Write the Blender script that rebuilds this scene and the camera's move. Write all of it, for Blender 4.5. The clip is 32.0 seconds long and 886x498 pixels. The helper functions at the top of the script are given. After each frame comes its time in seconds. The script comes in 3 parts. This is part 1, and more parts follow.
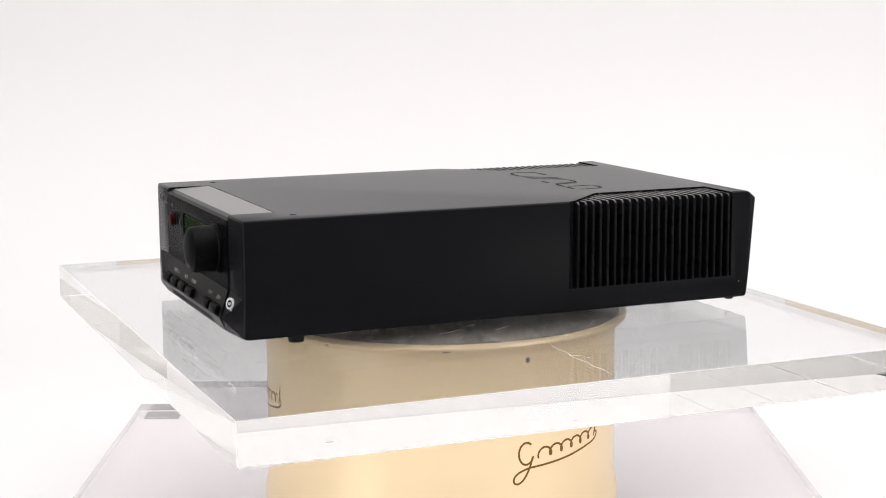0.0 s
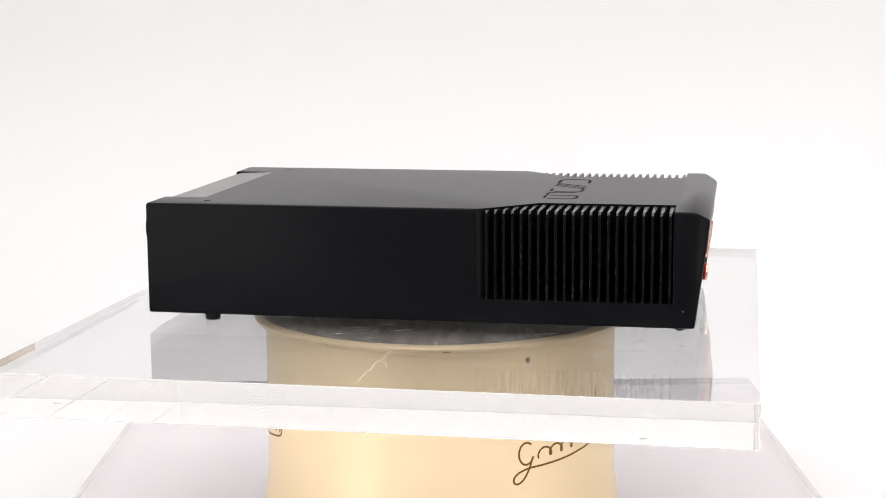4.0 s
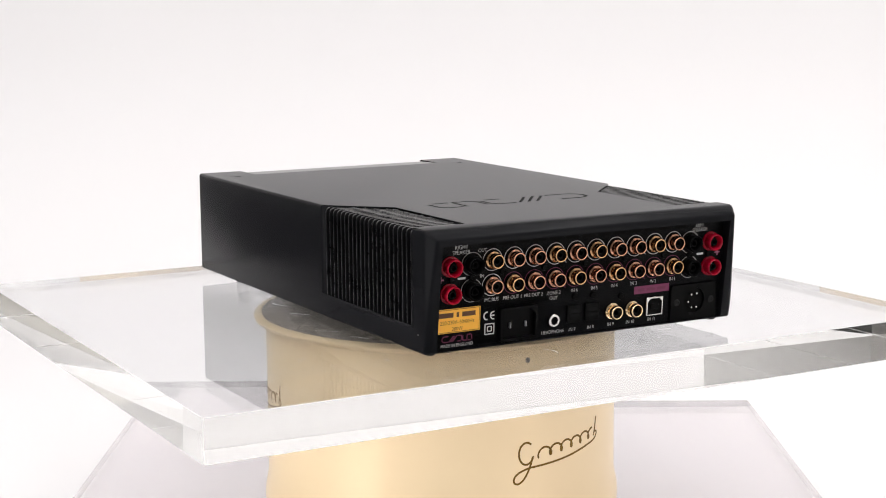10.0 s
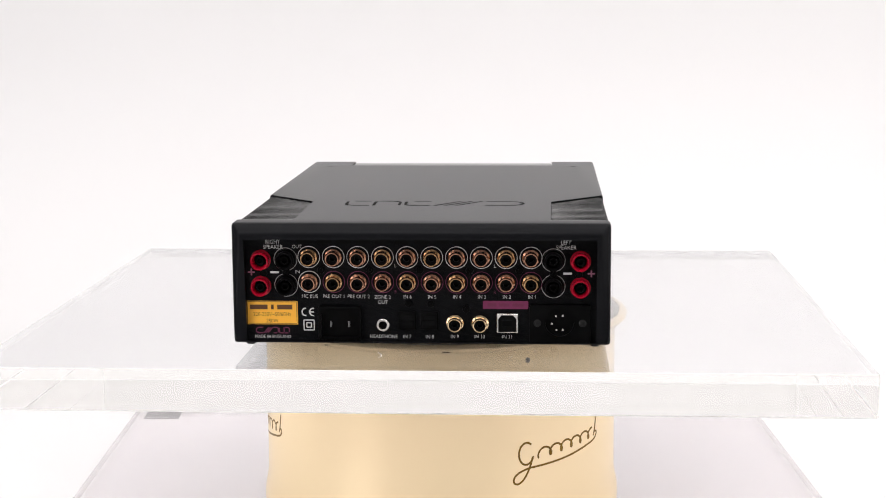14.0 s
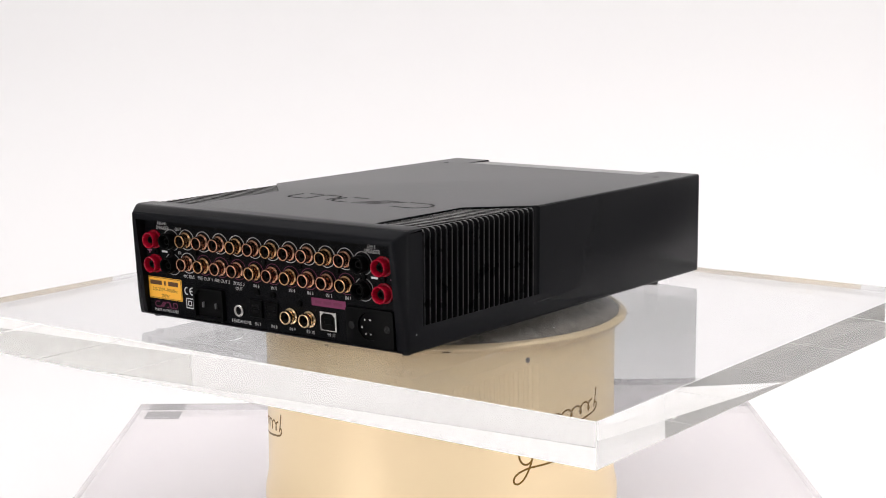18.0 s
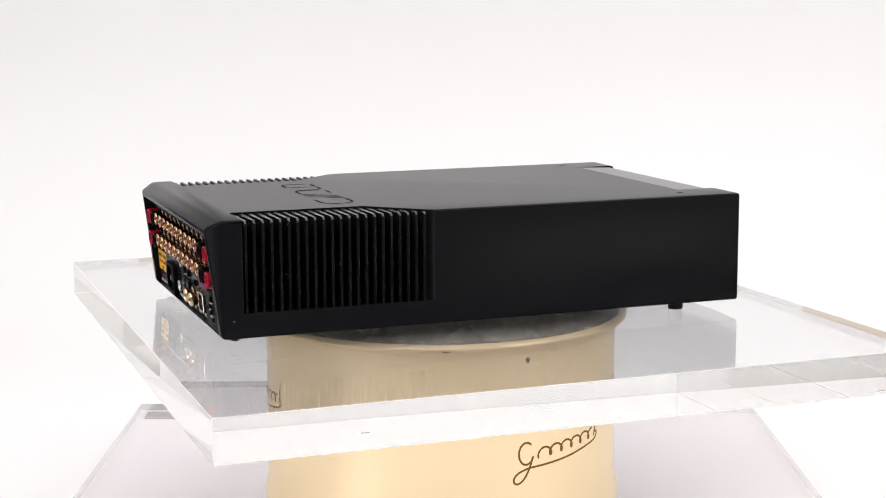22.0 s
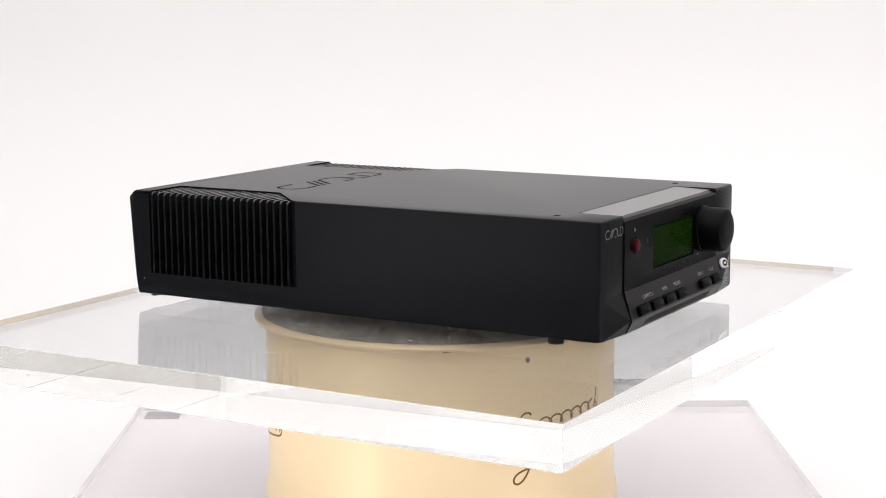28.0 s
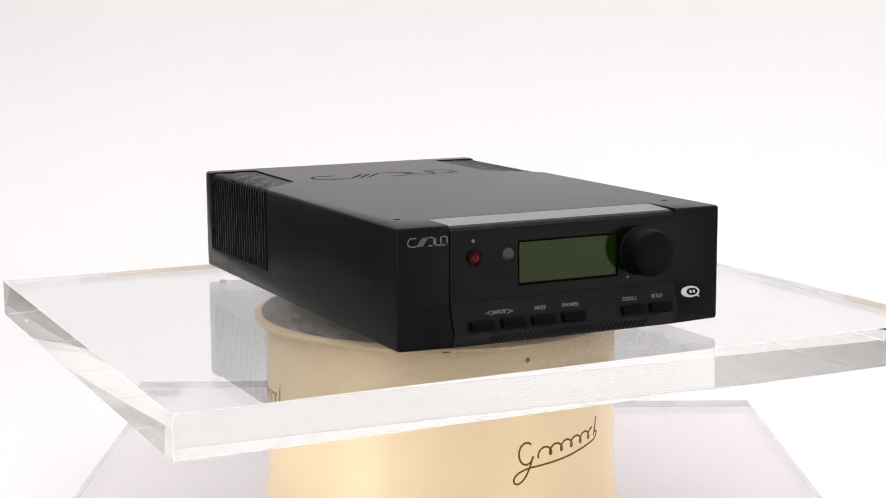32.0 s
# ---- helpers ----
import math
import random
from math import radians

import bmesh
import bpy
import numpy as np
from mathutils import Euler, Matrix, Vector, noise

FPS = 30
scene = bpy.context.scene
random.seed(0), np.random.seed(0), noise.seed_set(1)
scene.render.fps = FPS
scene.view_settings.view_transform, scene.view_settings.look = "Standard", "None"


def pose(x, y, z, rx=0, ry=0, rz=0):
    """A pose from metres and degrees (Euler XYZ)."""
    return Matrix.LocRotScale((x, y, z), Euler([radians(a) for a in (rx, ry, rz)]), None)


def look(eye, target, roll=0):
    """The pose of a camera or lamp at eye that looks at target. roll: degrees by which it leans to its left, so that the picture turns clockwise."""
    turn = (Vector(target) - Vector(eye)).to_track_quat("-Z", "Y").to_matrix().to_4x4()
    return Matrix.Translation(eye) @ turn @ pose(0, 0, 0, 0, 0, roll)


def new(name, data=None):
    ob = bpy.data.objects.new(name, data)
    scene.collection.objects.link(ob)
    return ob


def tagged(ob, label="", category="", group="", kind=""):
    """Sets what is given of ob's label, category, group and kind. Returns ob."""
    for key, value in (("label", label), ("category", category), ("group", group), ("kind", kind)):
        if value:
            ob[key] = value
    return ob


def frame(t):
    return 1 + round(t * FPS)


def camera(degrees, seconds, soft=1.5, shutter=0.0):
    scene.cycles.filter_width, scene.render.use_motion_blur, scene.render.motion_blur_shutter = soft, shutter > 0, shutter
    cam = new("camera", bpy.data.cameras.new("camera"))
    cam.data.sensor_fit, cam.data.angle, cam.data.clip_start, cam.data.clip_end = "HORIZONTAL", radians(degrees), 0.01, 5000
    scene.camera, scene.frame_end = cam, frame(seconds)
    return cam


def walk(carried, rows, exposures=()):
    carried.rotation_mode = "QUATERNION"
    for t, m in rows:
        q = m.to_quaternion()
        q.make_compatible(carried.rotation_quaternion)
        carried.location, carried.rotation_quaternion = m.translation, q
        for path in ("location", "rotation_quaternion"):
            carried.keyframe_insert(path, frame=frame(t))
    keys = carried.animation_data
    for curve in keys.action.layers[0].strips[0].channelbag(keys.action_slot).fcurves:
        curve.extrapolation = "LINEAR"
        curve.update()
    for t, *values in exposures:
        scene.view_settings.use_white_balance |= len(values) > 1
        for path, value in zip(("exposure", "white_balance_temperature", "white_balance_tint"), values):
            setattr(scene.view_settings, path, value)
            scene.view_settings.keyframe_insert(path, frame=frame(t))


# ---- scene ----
Z0 = 0.9            # height of the turning slab's top over the room's floor
cam = camera(30.95, 32.0, soft=1.0)
EYE = (0, -1.0486, Z0 + 0.1980)
AIM = Vector(EYE) + Vector((0.00185, 0.98780, -0.15569))
walk(cam, [(0, look(EYE, AIM, -0.34)), (32.0, look(EYE, AIM, -0.34))], exposures=[(0, -0.78), (32.0, -0.78)])


def turn(t):
    """Degrees by which the turntable stands at t seconds."""
    return 292.69 - 8.33673 * t + 0.510 * math.sin(math.pi * t / 32) - 0.559 * math.sin(math.pi * t / 16)


# light goes to and fro inside the clear slab many times
scene.cycles.max_bounces, scene.cycles.glossy_bounces, scene.cycles.transmission_bounces = 24, 16, 16

# ---- world and lights ----
world = bpy.data.worlds.new("world")
scene.world = world
world.use_nodes = True
world.node_tree.nodes["Background"].inputs[0].default_value = (0.9, 0.95, 1.0, 1)
world.node_tree.nodes["Background"].inputs[1].default_value = 0.3


def softbox(name, eye, target, w, h, watts, colour=(1, 0.982, 0.988)):
    lamp = bpy.data.lights.new(name, "AREA")
    lamp.shape, lamp.size, lamp.size_y, lamp.energy, lamp.color = "RECTANGLE", w, h, watts, colour
    ob = new(name, lamp)
    ob.matrix_world = look(eye, target)
    return ob


softbox("ceiling_softbox", (-0.1, -0.3, 2.66), (-0.1, -0.3, 0), 3.0, 2.6, 48.0)
# added fill: evens out the backdrop's white
softbox("backdrop_fill", (-0.95, -0.9, 2.2), (0.0, 0.9, 1.3), 0.7, 0.7, 13.5)
softbox("backdrop_fill", (0.95, -0.9, 2.2), (0.0, 0.9, 1.3), 0.7, 0.7, 5.6)
# added fill: brightens the unseen east wall that the slab's edges mirror
softbox("bounce_fill", (0.95, 0.0, 2.3), (1.8, -0.3, 1.2), 0.6, 1.4, 13)
softbox("low_softbox", (-1.32, -1.15, 0.88), (0, 0, 0.86), 0.9, 1.3, 17)
# added fill from above for the stand
softbox("high_fill", (-0.2, -0.5, 2.45), (0, 0, 0.82), 0.9, 0.9, 7, (1, 0.96, 0.92))
# added warm fill for the drum's right side
softbox("warm_fill", (1.25, -1.3, 0.8), (0, 0, 0.86), 1.5, 1.1, 3.2, (1, 0.93, 0.80))
softbox("small_lamp", (1.24, -0.92, 0.70), (0, 0, 0.9), 0.62, 0.62, 4.6, (1, 0.98, 0.95))


# ---- materials ----
def material(name, colour, rough=0.5, metal=0.0, spec=0.5, grain=0.0, scale=400.0, vary=0.0, coat=0.0, trans=0.0, ior=1.5):
    m = bpy.data.materials.new(name)
    m.use_nodes = True
    nt = m.node_tree
    b = nt.nodes["Principled BSDF"]
    b.inputs["Base Color"].default_value = (*colour, 1)
    b.inputs["Roughness"].default_value = rough
    b.inputs["Metallic"].default_value = metal
    b.inputs["Specular IOR Level"].default_value = spec
    b.inputs["Coat Weight"].default_value = coat
    b.inputs["Transmission Weight"].default_value = trans
    b.inputs["IOR"].default_value = ior
    tc = nt.nodes.new("ShaderNodeTexCoord")
    if vary:
        n = nt.nodes.new("ShaderNodeTexNoise")
        n.inputs["Scale"].default_value, n.inputs["Detail"].default_value = scale / 12, 4
        nt.links.new(tc.outputs["Object"], n.inputs["Vector"])
        mix = nt.nodes.new("ShaderNodeMix")
        mix.data_type = "RGBA"
        mix.inputs[6].default_value = (*[c * (1 - vary) for c in colour], 1)
        mix.inputs[7].default_value = (*[min(1, c * (1 + vary)) for c in colour], 1)
        nt.links.new(n.outputs["Fac"], mix.inputs[0])
        nt.links.new(mix.outputs[2], b.inputs["Base Color"])
        ramp = nt.nodes.new("ShaderNodeMapRange")
        ramp.inputs[3].default_value, ramp.inputs[4].default_value = rough * (1 - vary / 2), min(1, rough * (1 + vary / 2))
        nt.links.new(n.outputs["Fac"], ramp.inputs[0])
        nt.links.new(ramp.outputs[0], b.inputs["Roughness"])
    if grain:
        n = nt.nodes.new("ShaderNodeTexNoise")
        n.inputs["Scale"].default_value, n.inputs["Detail"].default_value = scale, 3
        nt.links.new(tc.outputs["Object"], n.inputs["Vector"])
        bump = nt.nodes.new("ShaderNodeBump")
        bump.inputs["Strength"].default_value, bump.inputs["Distance"].default_value = grain, 0.0004
        nt.links.new(n.outputs["Fac"], bump.inputs["Height"])
        nt.links.new(bump.outputs[0], b.inputs["Normal"])
    return m


POWDER = material("black_powder_coat", (0.0074, 0.0076, 0.0090), 0.245, spec=0.05, grain=0.02, scale=1300, vary=0.09)
GLOSS = material("black_smooth_plastic", (0.003, 0.003, 0.0033), 0.26, spec=0.07, grain=0.05, scale=900, vary=0.15)
TRIM = material("smooth_grey_plastic", (0.15, 0.148, 0.147), 0.32, spec=0.38, grain=0.04, scale=900, vary=0.06)
FIN = material("black_anodised_fin", (0.0065, 0.0065, 0.0074), 0.28, spec=0.065, grain=0.04, scale=1300, vary=0.2)
# lighter, glossier copy of the fin black, to put a highlight on fin tops
FIN_TOP = material("bright_fin_top", (0.012, 0.012, 0.012), 0.27, spec=0.6, grain=0.05, scale=1500, vary=0.2)
KEYP = material("satin_black_plastic", (0.0064, 0.006, 0.006), 0.34, spec=0.15, grain=0.06, scale=1200, vary=0.15)
MATT = material("black_matt_plastic", (0.0016, 0.0016, 0.0018), 0.45, spec=0.06, grain=0.1, scale=1500, vary=0.2)
KNOB = material("soft_black_knob_plastic", (0.002, 0.002, 0.0021), 0.5, spec=0.07, grain=0.1, scale=1500, vary=0.15)
RUBBER = material("black_rubber", (0.012, 0.012, 0.012), 0.75, spec=0.25, grain=0.1, scale=1200, vary=0.2)
PANEL = material("dark_painted_panel", (0.0045, 0.0045, 0.005), 0.40, spec=0.26, grain=0.1, scale=1800, vary=0.15)
GROOVE = material("dark_groove", (0.003, 0.003, 0.003), 0.8, spec=0.1)
GOLD = material("gold_plate", (0.42, 0.255, 0.13), 0.18, metal=1.0, grain=0.05, scale=900, vary=0.12)
COPPER = material("copper_plate", (0.40, 0.215, 0.14), 0.18, metal=1.0, grain=0.05, scale=900, vary=0.12)
PALE_GOLD = material("pale_gold_plate", (0.68, 0.52, 0.32), 0.16, metal=1.0, grain=0.05, scale=900, vary=0.12)
STEEL = material("bright_steel", (0.55, 0.54, 0.52), 0.25, metal=1.0, grain=0.05, scale=700, vary=0.1)
RED = material("red_plastic", (0.30, 0.002, 0.016), 0.25, spec=0.2, grain=0.05, scale=900, vary=0.1)
WHITE_INK = material("white_ink", (0.62, 0.62, 0.62), 0.6, vary=0.08)
SILVER_INK = material("silver_ink", (0.17, 0.17, 0.175), 0.35, metal=0.6, vary=0.08)
GREY_INK = material("grey_ink", (0.35, 0.35, 0.35), 0.6, vary=0.08)
MAGENTA_INK = material("magenta_ink", (0.13, 0.012, 0.055), 0.6, vary=0.1)
PINK_INK = material("pink_ink", (0.30, 0.10, 0.17), 0.6, vary=0.1)
PINK_STICKER = material("magenta_sticker", (0.17, 0.01, 0.07), 0.5, vary=0.08)
YELLOW_STICKER = material("orange_yellow_sticker", (0.95, 0.47, 0.035), 0.5, vary=0.06, scale=300)
BROWN_INK = material("brown_ink", (0.10, 0.035, 0.006), 0.6, vary=0.1)
LCD = material("dark_green_display_glass", (0.006, 0.018, 0.0014), 0.07, spec=0.14, vary=0.05, scale=120)
LCD.node_tree.nodes["Principled BSDF"].inputs["Specular Tint"].default_value = (0.95, 1, 0.66, 1)
LENS = material("dark_glossy_lens", (0.008, 0.012, 0.014), 0.08, spec=0.25, vary=0.05)
LENS.node_tree.nodes["Principled BSDF"].inputs["Specular Tint"].default_value = (0.78, 0.95, 1, 1)
LENS_DIM = material("dim_blue_lens", (0.10, 0.13, 0.16), 0.2, spec=0.5, vary=0.05)
RED_DARK = material("dark_red_translucent_plastic", (0.026, 0.002, 0.004), 0.45, spec=0.06, vary=0.1)
CREAM = material("cream_enamel", (1.0, 0.77, 0.48), 0.33, metal=0.22, spec=0.45, coat=0.15, grain=0.03, scale=120, vary=0.05)
SCRIPT = material("bronze_paint", (0.20, 0.105, 0.014), 0.45, spec=0.15, vary=0.15)
SHEET = material("white_paper_sheet", (0.79, 0.78, 0.785), 0.7, spec=0.2, grain=0.02, scale=60, vary=0.01)
GREY_WALL = material("warm_grey_mirrored_wall", (0.60, 0.585, 0.57), 0.8, spec=0.2, grain=0.05, scale=60, vary=0.1)
BLUE_WALL = material("blue_grey_mirrored_wall", (0.55, 0.59, 0.61), 0.8, spec=0.2, grain=0.05, scale=60, vary=0.1)
FLOOR = material("mid_grey_floor", (0.28, 0.275, 0.27), 0.6, spec=0.3, grain=0.05, scale=60, vary=0.08)
LOW_WALL = material("pale_grey_unseen_wall", (0.74, 0.75, 0.74), 0.8, spec=0.2, grain=0.05, scale=80, vary=0.1)
DARK_WALL = material("charcoal_unseen_wall", (0.07, 0.07, 0.072), 0.8, spec=0.2, grain=0.05, scale=80, vary=0.1)
SOUTH_WALL = material("mid_grey_wall_paint", (0.38, 0.38, 0.375), 0.8, spec=0.2, grain=0.05, scale=80, vary=0.1)
WALL = material("white_wall_paint", (0.80, 0.79, 0.78), 0.8, spec=0.2, grain=0.05, scale=80, vary=0.03)
STRIP_GREY = material("matt_grey_strip", (0.20, 0.20, 0.20), 0.9, spec=0.05, grain=0.3, scale=900, vary=0.2)
PALE = material("pale_scuff", (0.9, 0.9, 0.9), 0.7, spec=0.2)
CHIP = material("frosted_chip", (0.6, 0.59, 0.57), 0.8, spec=0.1)
DIRT = material("dark_grime", (0.22, 0.21, 0.20), 0.8, spec=0.1)


def acrylic(name, colour):
    m = bpy.data.materials.new(name)
    m.use_nodes = True
    b = m.node_tree.nodes["Principled BSDF"]
    b.inputs["Base Color"].default_value = (*colour, 1)
    b.inputs["Transmission Weight"].default_value, b.inputs["Roughness"].default_value, b.inputs["IOR"].default_value = 1, 0, 1.49
    return m


def scuffed(m, low, high, scale, inner):
    """Fine wear on clear acrylic: hazy swirls, slightly denser towards the middle."""
    nt = m.node_tree
    b = nt.nodes["Principled BSDF"]
    tc = nt.nodes.new("ShaderNodeTexCoord")
    mp = nt.nodes.new("ShaderNodeMapping")
    mp.inputs["Scale"].default_value, mp.inputs["Rotation"].default_value = (1, 5, 1), (0, 0, 0.6)
    n = nt.nodes.new("ShaderNodeTexNoise")
    n.inputs["Scale"].default_value, n.inputs["Detail"].default_value, n.inputs["Roughness"].default_value = scale, 8, 0.75
    n.inputs["Distortion"].default_value = 0.6
    far = nt.nodes.new("ShaderNodeVectorMath")
    far.operation = "LENGTH"
    fall = nt.nodes.new("ShaderNodeMapRange")
    fall.inputs["From Min"].default_value, fall.inputs["From Max"].default_value = 0.10, 0.17
    fall.inputs["To Min"].default_value, fall.inputs["To Max"].default_value = inner, 1.0
    wear = nt.nodes.new("ShaderNodeMapRange")
    wear.inputs["From Min"].default_value, wear.inputs["From Max"].default_value = 0.38, 0.72
    wear.inputs["To Min"].default_value, wear.inputs["To Max"].default_value = 1 - high, 1 - low
    mul = nt.nodes.new("ShaderNodeMath")
    mul.operation = "MULTIPLY"
    inv = nt.nodes.new("ShaderNodeMath")
    inv.operation = "SUBTRACT"
    inv.inputs[0].default_value = 1.0
    nt.links.new(tc.outputs["Object"], mp.inputs[0])
    nt.links.new(tc.outputs["Object"], far.inputs[0])
    nt.links.new(mp.outputs[0], n.inputs["Vector"])
    nt.links.new(n.outputs["Fac"], wear.inputs["Value"])
    nt.links.new(far.outputs["Value"], fall.inputs["Value"])
    nt.links.new(wear.outputs[0], mul.inputs[0])
    nt.links.new(fall.outputs[0], mul.inputs[1])
    nt.links.new(mul.outputs[0], inv.inputs[1])
    nt.links.new(inv.outputs[0], b.inputs["Transmission Weight"])
    return m


CLEAR = scuffed(acrylic("clear_acrylic", (0.905, 0.91, 0.92)), 0.93, 0.988, 9.0, 1.2)
CLEAR_UNDER = acrylic("clear_acrylic_underside", (0.905, 0.91, 0.92))
CLEAR_BASE = acrylic("clear_acrylic_base", (0.925, 0.895, 0.905))
BASE_EDGE = acrylic("sawn_acrylic_edge", (1.0, 0.985, 0.985))
BASE_EDGE.node_tree.nodes["Principled BSDF"].inputs["Roughness"].default_value = 0.16
CLEAR_EDGE = acrylic("polished_acrylic_edge", (0.985, 0.985, 0.965))
CLEAR_EDGE.node_tree.nodes["Principled BSDF"].inputs["Roughness"].default_value = 0.0
ARRIS = material("scuffed_white_arris", (0.9, 0.9, 0.89), 0.6, spec=0.3)


def patchy(m, scale, dark, light):
    """Dark and light patches drawn out level, to imitate streaks in the slab's edges."""
    nt = m.node_tree
    tc = nt.nodes.new("ShaderNodeTexCoord")
    mp = nt.nodes.new("ShaderNodeMapping")
    mp.inputs["Scale"].default_value, mp.inputs["Rotation"].default_value = (1, 1, 3.5), (0.4, 0, 0)
    n = nt.nodes.new("ShaderNodeTexNoise")
    n.inputs["Scale"].default_value, n.inputs["Detail"].default_value, n.inputs["Roughness"].default_value = scale, 7, 0.65
    ramp = nt.nodes.new("ShaderNodeValToRGB")
    ramp.color_ramp.elements[0].position, ramp.color_ramp.elements[0].color = 0.40, (*dark, 1)
    ramp.color_ramp.elements[1].position, ramp.color_ramp.elements[1].color = 0.60, (*light, 1)
    nt.links.new(tc.outputs["Object"], mp.inputs[0])
    nt.links.new(mp.outputs[0], n.inputs["Vector"])
    nt.links.new(n.outputs["Fac"], ramp.inputs[0])
    nt.links.new(ramp.outputs[0], nt.nodes["Principled BSDF"].inputs["Base Color"])


# unseen wall tones, made up for what the slab's edges mirror
patchy(GREY_WALL, 3.0, (0.33, 0.315, 0.30), (0.74, 0.72, 0.70))
patchy(BLUE_WALL, 3.0, (0.66, 0.72, 0.76), (0.97, 0.98, 0.98))

def worn_metal():
    m = material("scratched_grey_metal", (0.34, 0.34, 0.33), 0.6, spec=0.25)
    nt = m.node_tree
    b = nt.nodes["Principled BSDF"]
    tc = nt.nodes.new("ShaderNodeTexCoord")
    mp = nt.nodes.new("ShaderNodeMapping")
    mp.inputs["Scale"].default_value, mp.inputs["Rotation"].default_value = (30, 8, 20), (0, 0, 0.5)
    n = nt.nodes.new("ShaderNodeTexNoise")
    n.inputs["Scale"].default_value, n.inputs["Detail"].default_value, n.inputs["Roughness"].default_value = 5.0, 9, 0.8
    ramp = nt.nodes.new("ShaderNodeValToRGB")
    ramp.color_ramp.elements[0].position, ramp.color_ramp.elements[0].color = 0.36, (0.13, 0.11, 0.09, 1)
    ramp.color_ramp.elements[1].position, ramp.color_ramp.elements[1].color = 0.68, (0.52, 0.47, 0.41, 1)
    nt.links.new(tc.outputs["Object"], mp.inputs[0])
    nt.links.new(mp.outputs[0], n.inputs["Vector"])
    nt.links.new(n.outputs["Fac"], ramp.inputs[0])
    nt.links.new(ramp.outputs[0], b.inputs["Base Color"])
    return m


WORN = worn_metal()


# ---- building helpers: shapes are drawn in millimetres ----
def finish(name, bm, mat, smooth=35):
    bmesh.ops.scale(bm, vec=(0.001, 0.001, 0.001), verts=bm.verts)
    bmesh.ops.recalc_face_normals(bm, faces=bm.faces)
    me = bpy.data.meshes.new(name)
    bm.to_mesh(me)
    bm.free()
    me.materials.append(mat)
    if smooth:
        for p in me.polygons:
            p.use_smooth = True
        me.set_sharp_from_angle(angle=radians(smooth))
    return me


def part(name, bm, mat, parent, label="", m=None, smooth=35):
    """Link a bmesh as one mesh object under a thing or a part."""
    if m is not None:
        bm.transform(m)
    ob = new(name, finish(name, bm, mat, smooth))
    ob.parent = parent
    return tagged(ob, label)


def shared(name, me, parent, m):
    ob = new(name, me)
    ob.parent = parent
    ob.matrix_basis = m
    return ob


def mm(m):
    """A pose in millimetres as one in metres."""
    m = m.copy()
    m.translation *= 0.001
    return m


def box(x0, x1, y0, y1, z0, z1, bevel=0.0, segs=2):
    bm = bmesh.new()
    bmesh.ops.create_cube(bm, size=1.0, matrix=Matrix.Translation(((x0 + x1) / 2, (y0 + y1) / 2, (z0 + z1) / 2))
                          @ Matrix.Diagonal((x1 - x0, y1 - y0, z1 - z0, 1)))
    if bevel:
        bmesh.ops.bevel(bm, geom=bm.edges[:], offset=bevel, segments=segs, profile=0.5, affect="EDGES")
    return bm


def add(bm, other, m=None):
    if m is not None:
        other.transform(m)
    me = bpy.data.meshes.new("joined")
    other.to_mesh(me)
    other.free()
    bm.from_mesh(me)
    bpy.data.meshes.remove(me)
    return bm


def lathe(profile, segs=40, closed=False):
    """Turn (radius, height) pairs about z."""
    bm = bmesh.new()
    rings = []
    for r, z in profile:
        if r < 1e-6:
            rings.append([bm.verts.new((0, 0, z))])
        else:
            rings.append([bm.verts.new((r * math.cos(2 * math.pi * i / segs), r * math.sin(2 * math.pi * i / segs), z)) for i in range(segs)])
    pairs = list(zip(rings, rings[1:])) + ([(rings[-1], rings[0])] if closed else [])
    for a, b in pairs:
        for i in range(segs):
            j = (i + 1) % segs
            vs = [a[i % len(a)], a[j % len(a)], b[j % len(b)], b[i % len(b)]]
            vs = [v for k, v in enumerate(vs) if v not in vs[:k]]
            if len(vs) > 2:
                bm.faces.new(vs)
    return bm


def prism(points, z0, z1, bevel=0.0):
    bm = bmesh.new()
    lo = [bm.verts.new((x, y, z0)) for x, y in points]
    hi = [bm.verts.new((x, y, z1)) for x, y in points]
    bm.faces.new(lo[::-1])
    bm.faces.new(hi)
    for i in range(len(points)):
        j = (i + 1) % len(points)
        bm.faces.new((lo[i], lo[j], hi[j], hi[i]))
    if bevel:
        bmesh.ops.bevel(bm, geom=[e for e in bm.edges if all(v in hi for v in e.verts)], offset=bevel, segments=2, profile=0.5, affect="EDGES")
    return bm


def round_rect(w, h, r, n=4):
    pts = []
    for cx, cy, a0 in ((w / 2 - r, h / 2 - r, 0), (-w / 2 + r, h / 2 - r, 90), (-w / 2 + r, -h / 2 + r, 180), (w / 2 - r, -h / 2 + r, 270)):
        for i in range(n + 1):
            a = radians(a0 + 90 * i / n)
            pts.append((cx + r * math.cos(a), cy + r * math.sin(a)))
    return pts


def ring(r0, r1, z0, z1, segs=32):
    return lathe([(r0, z0), (r1, z0), (r1, z1), (r0, z1)], segs, closed=True)


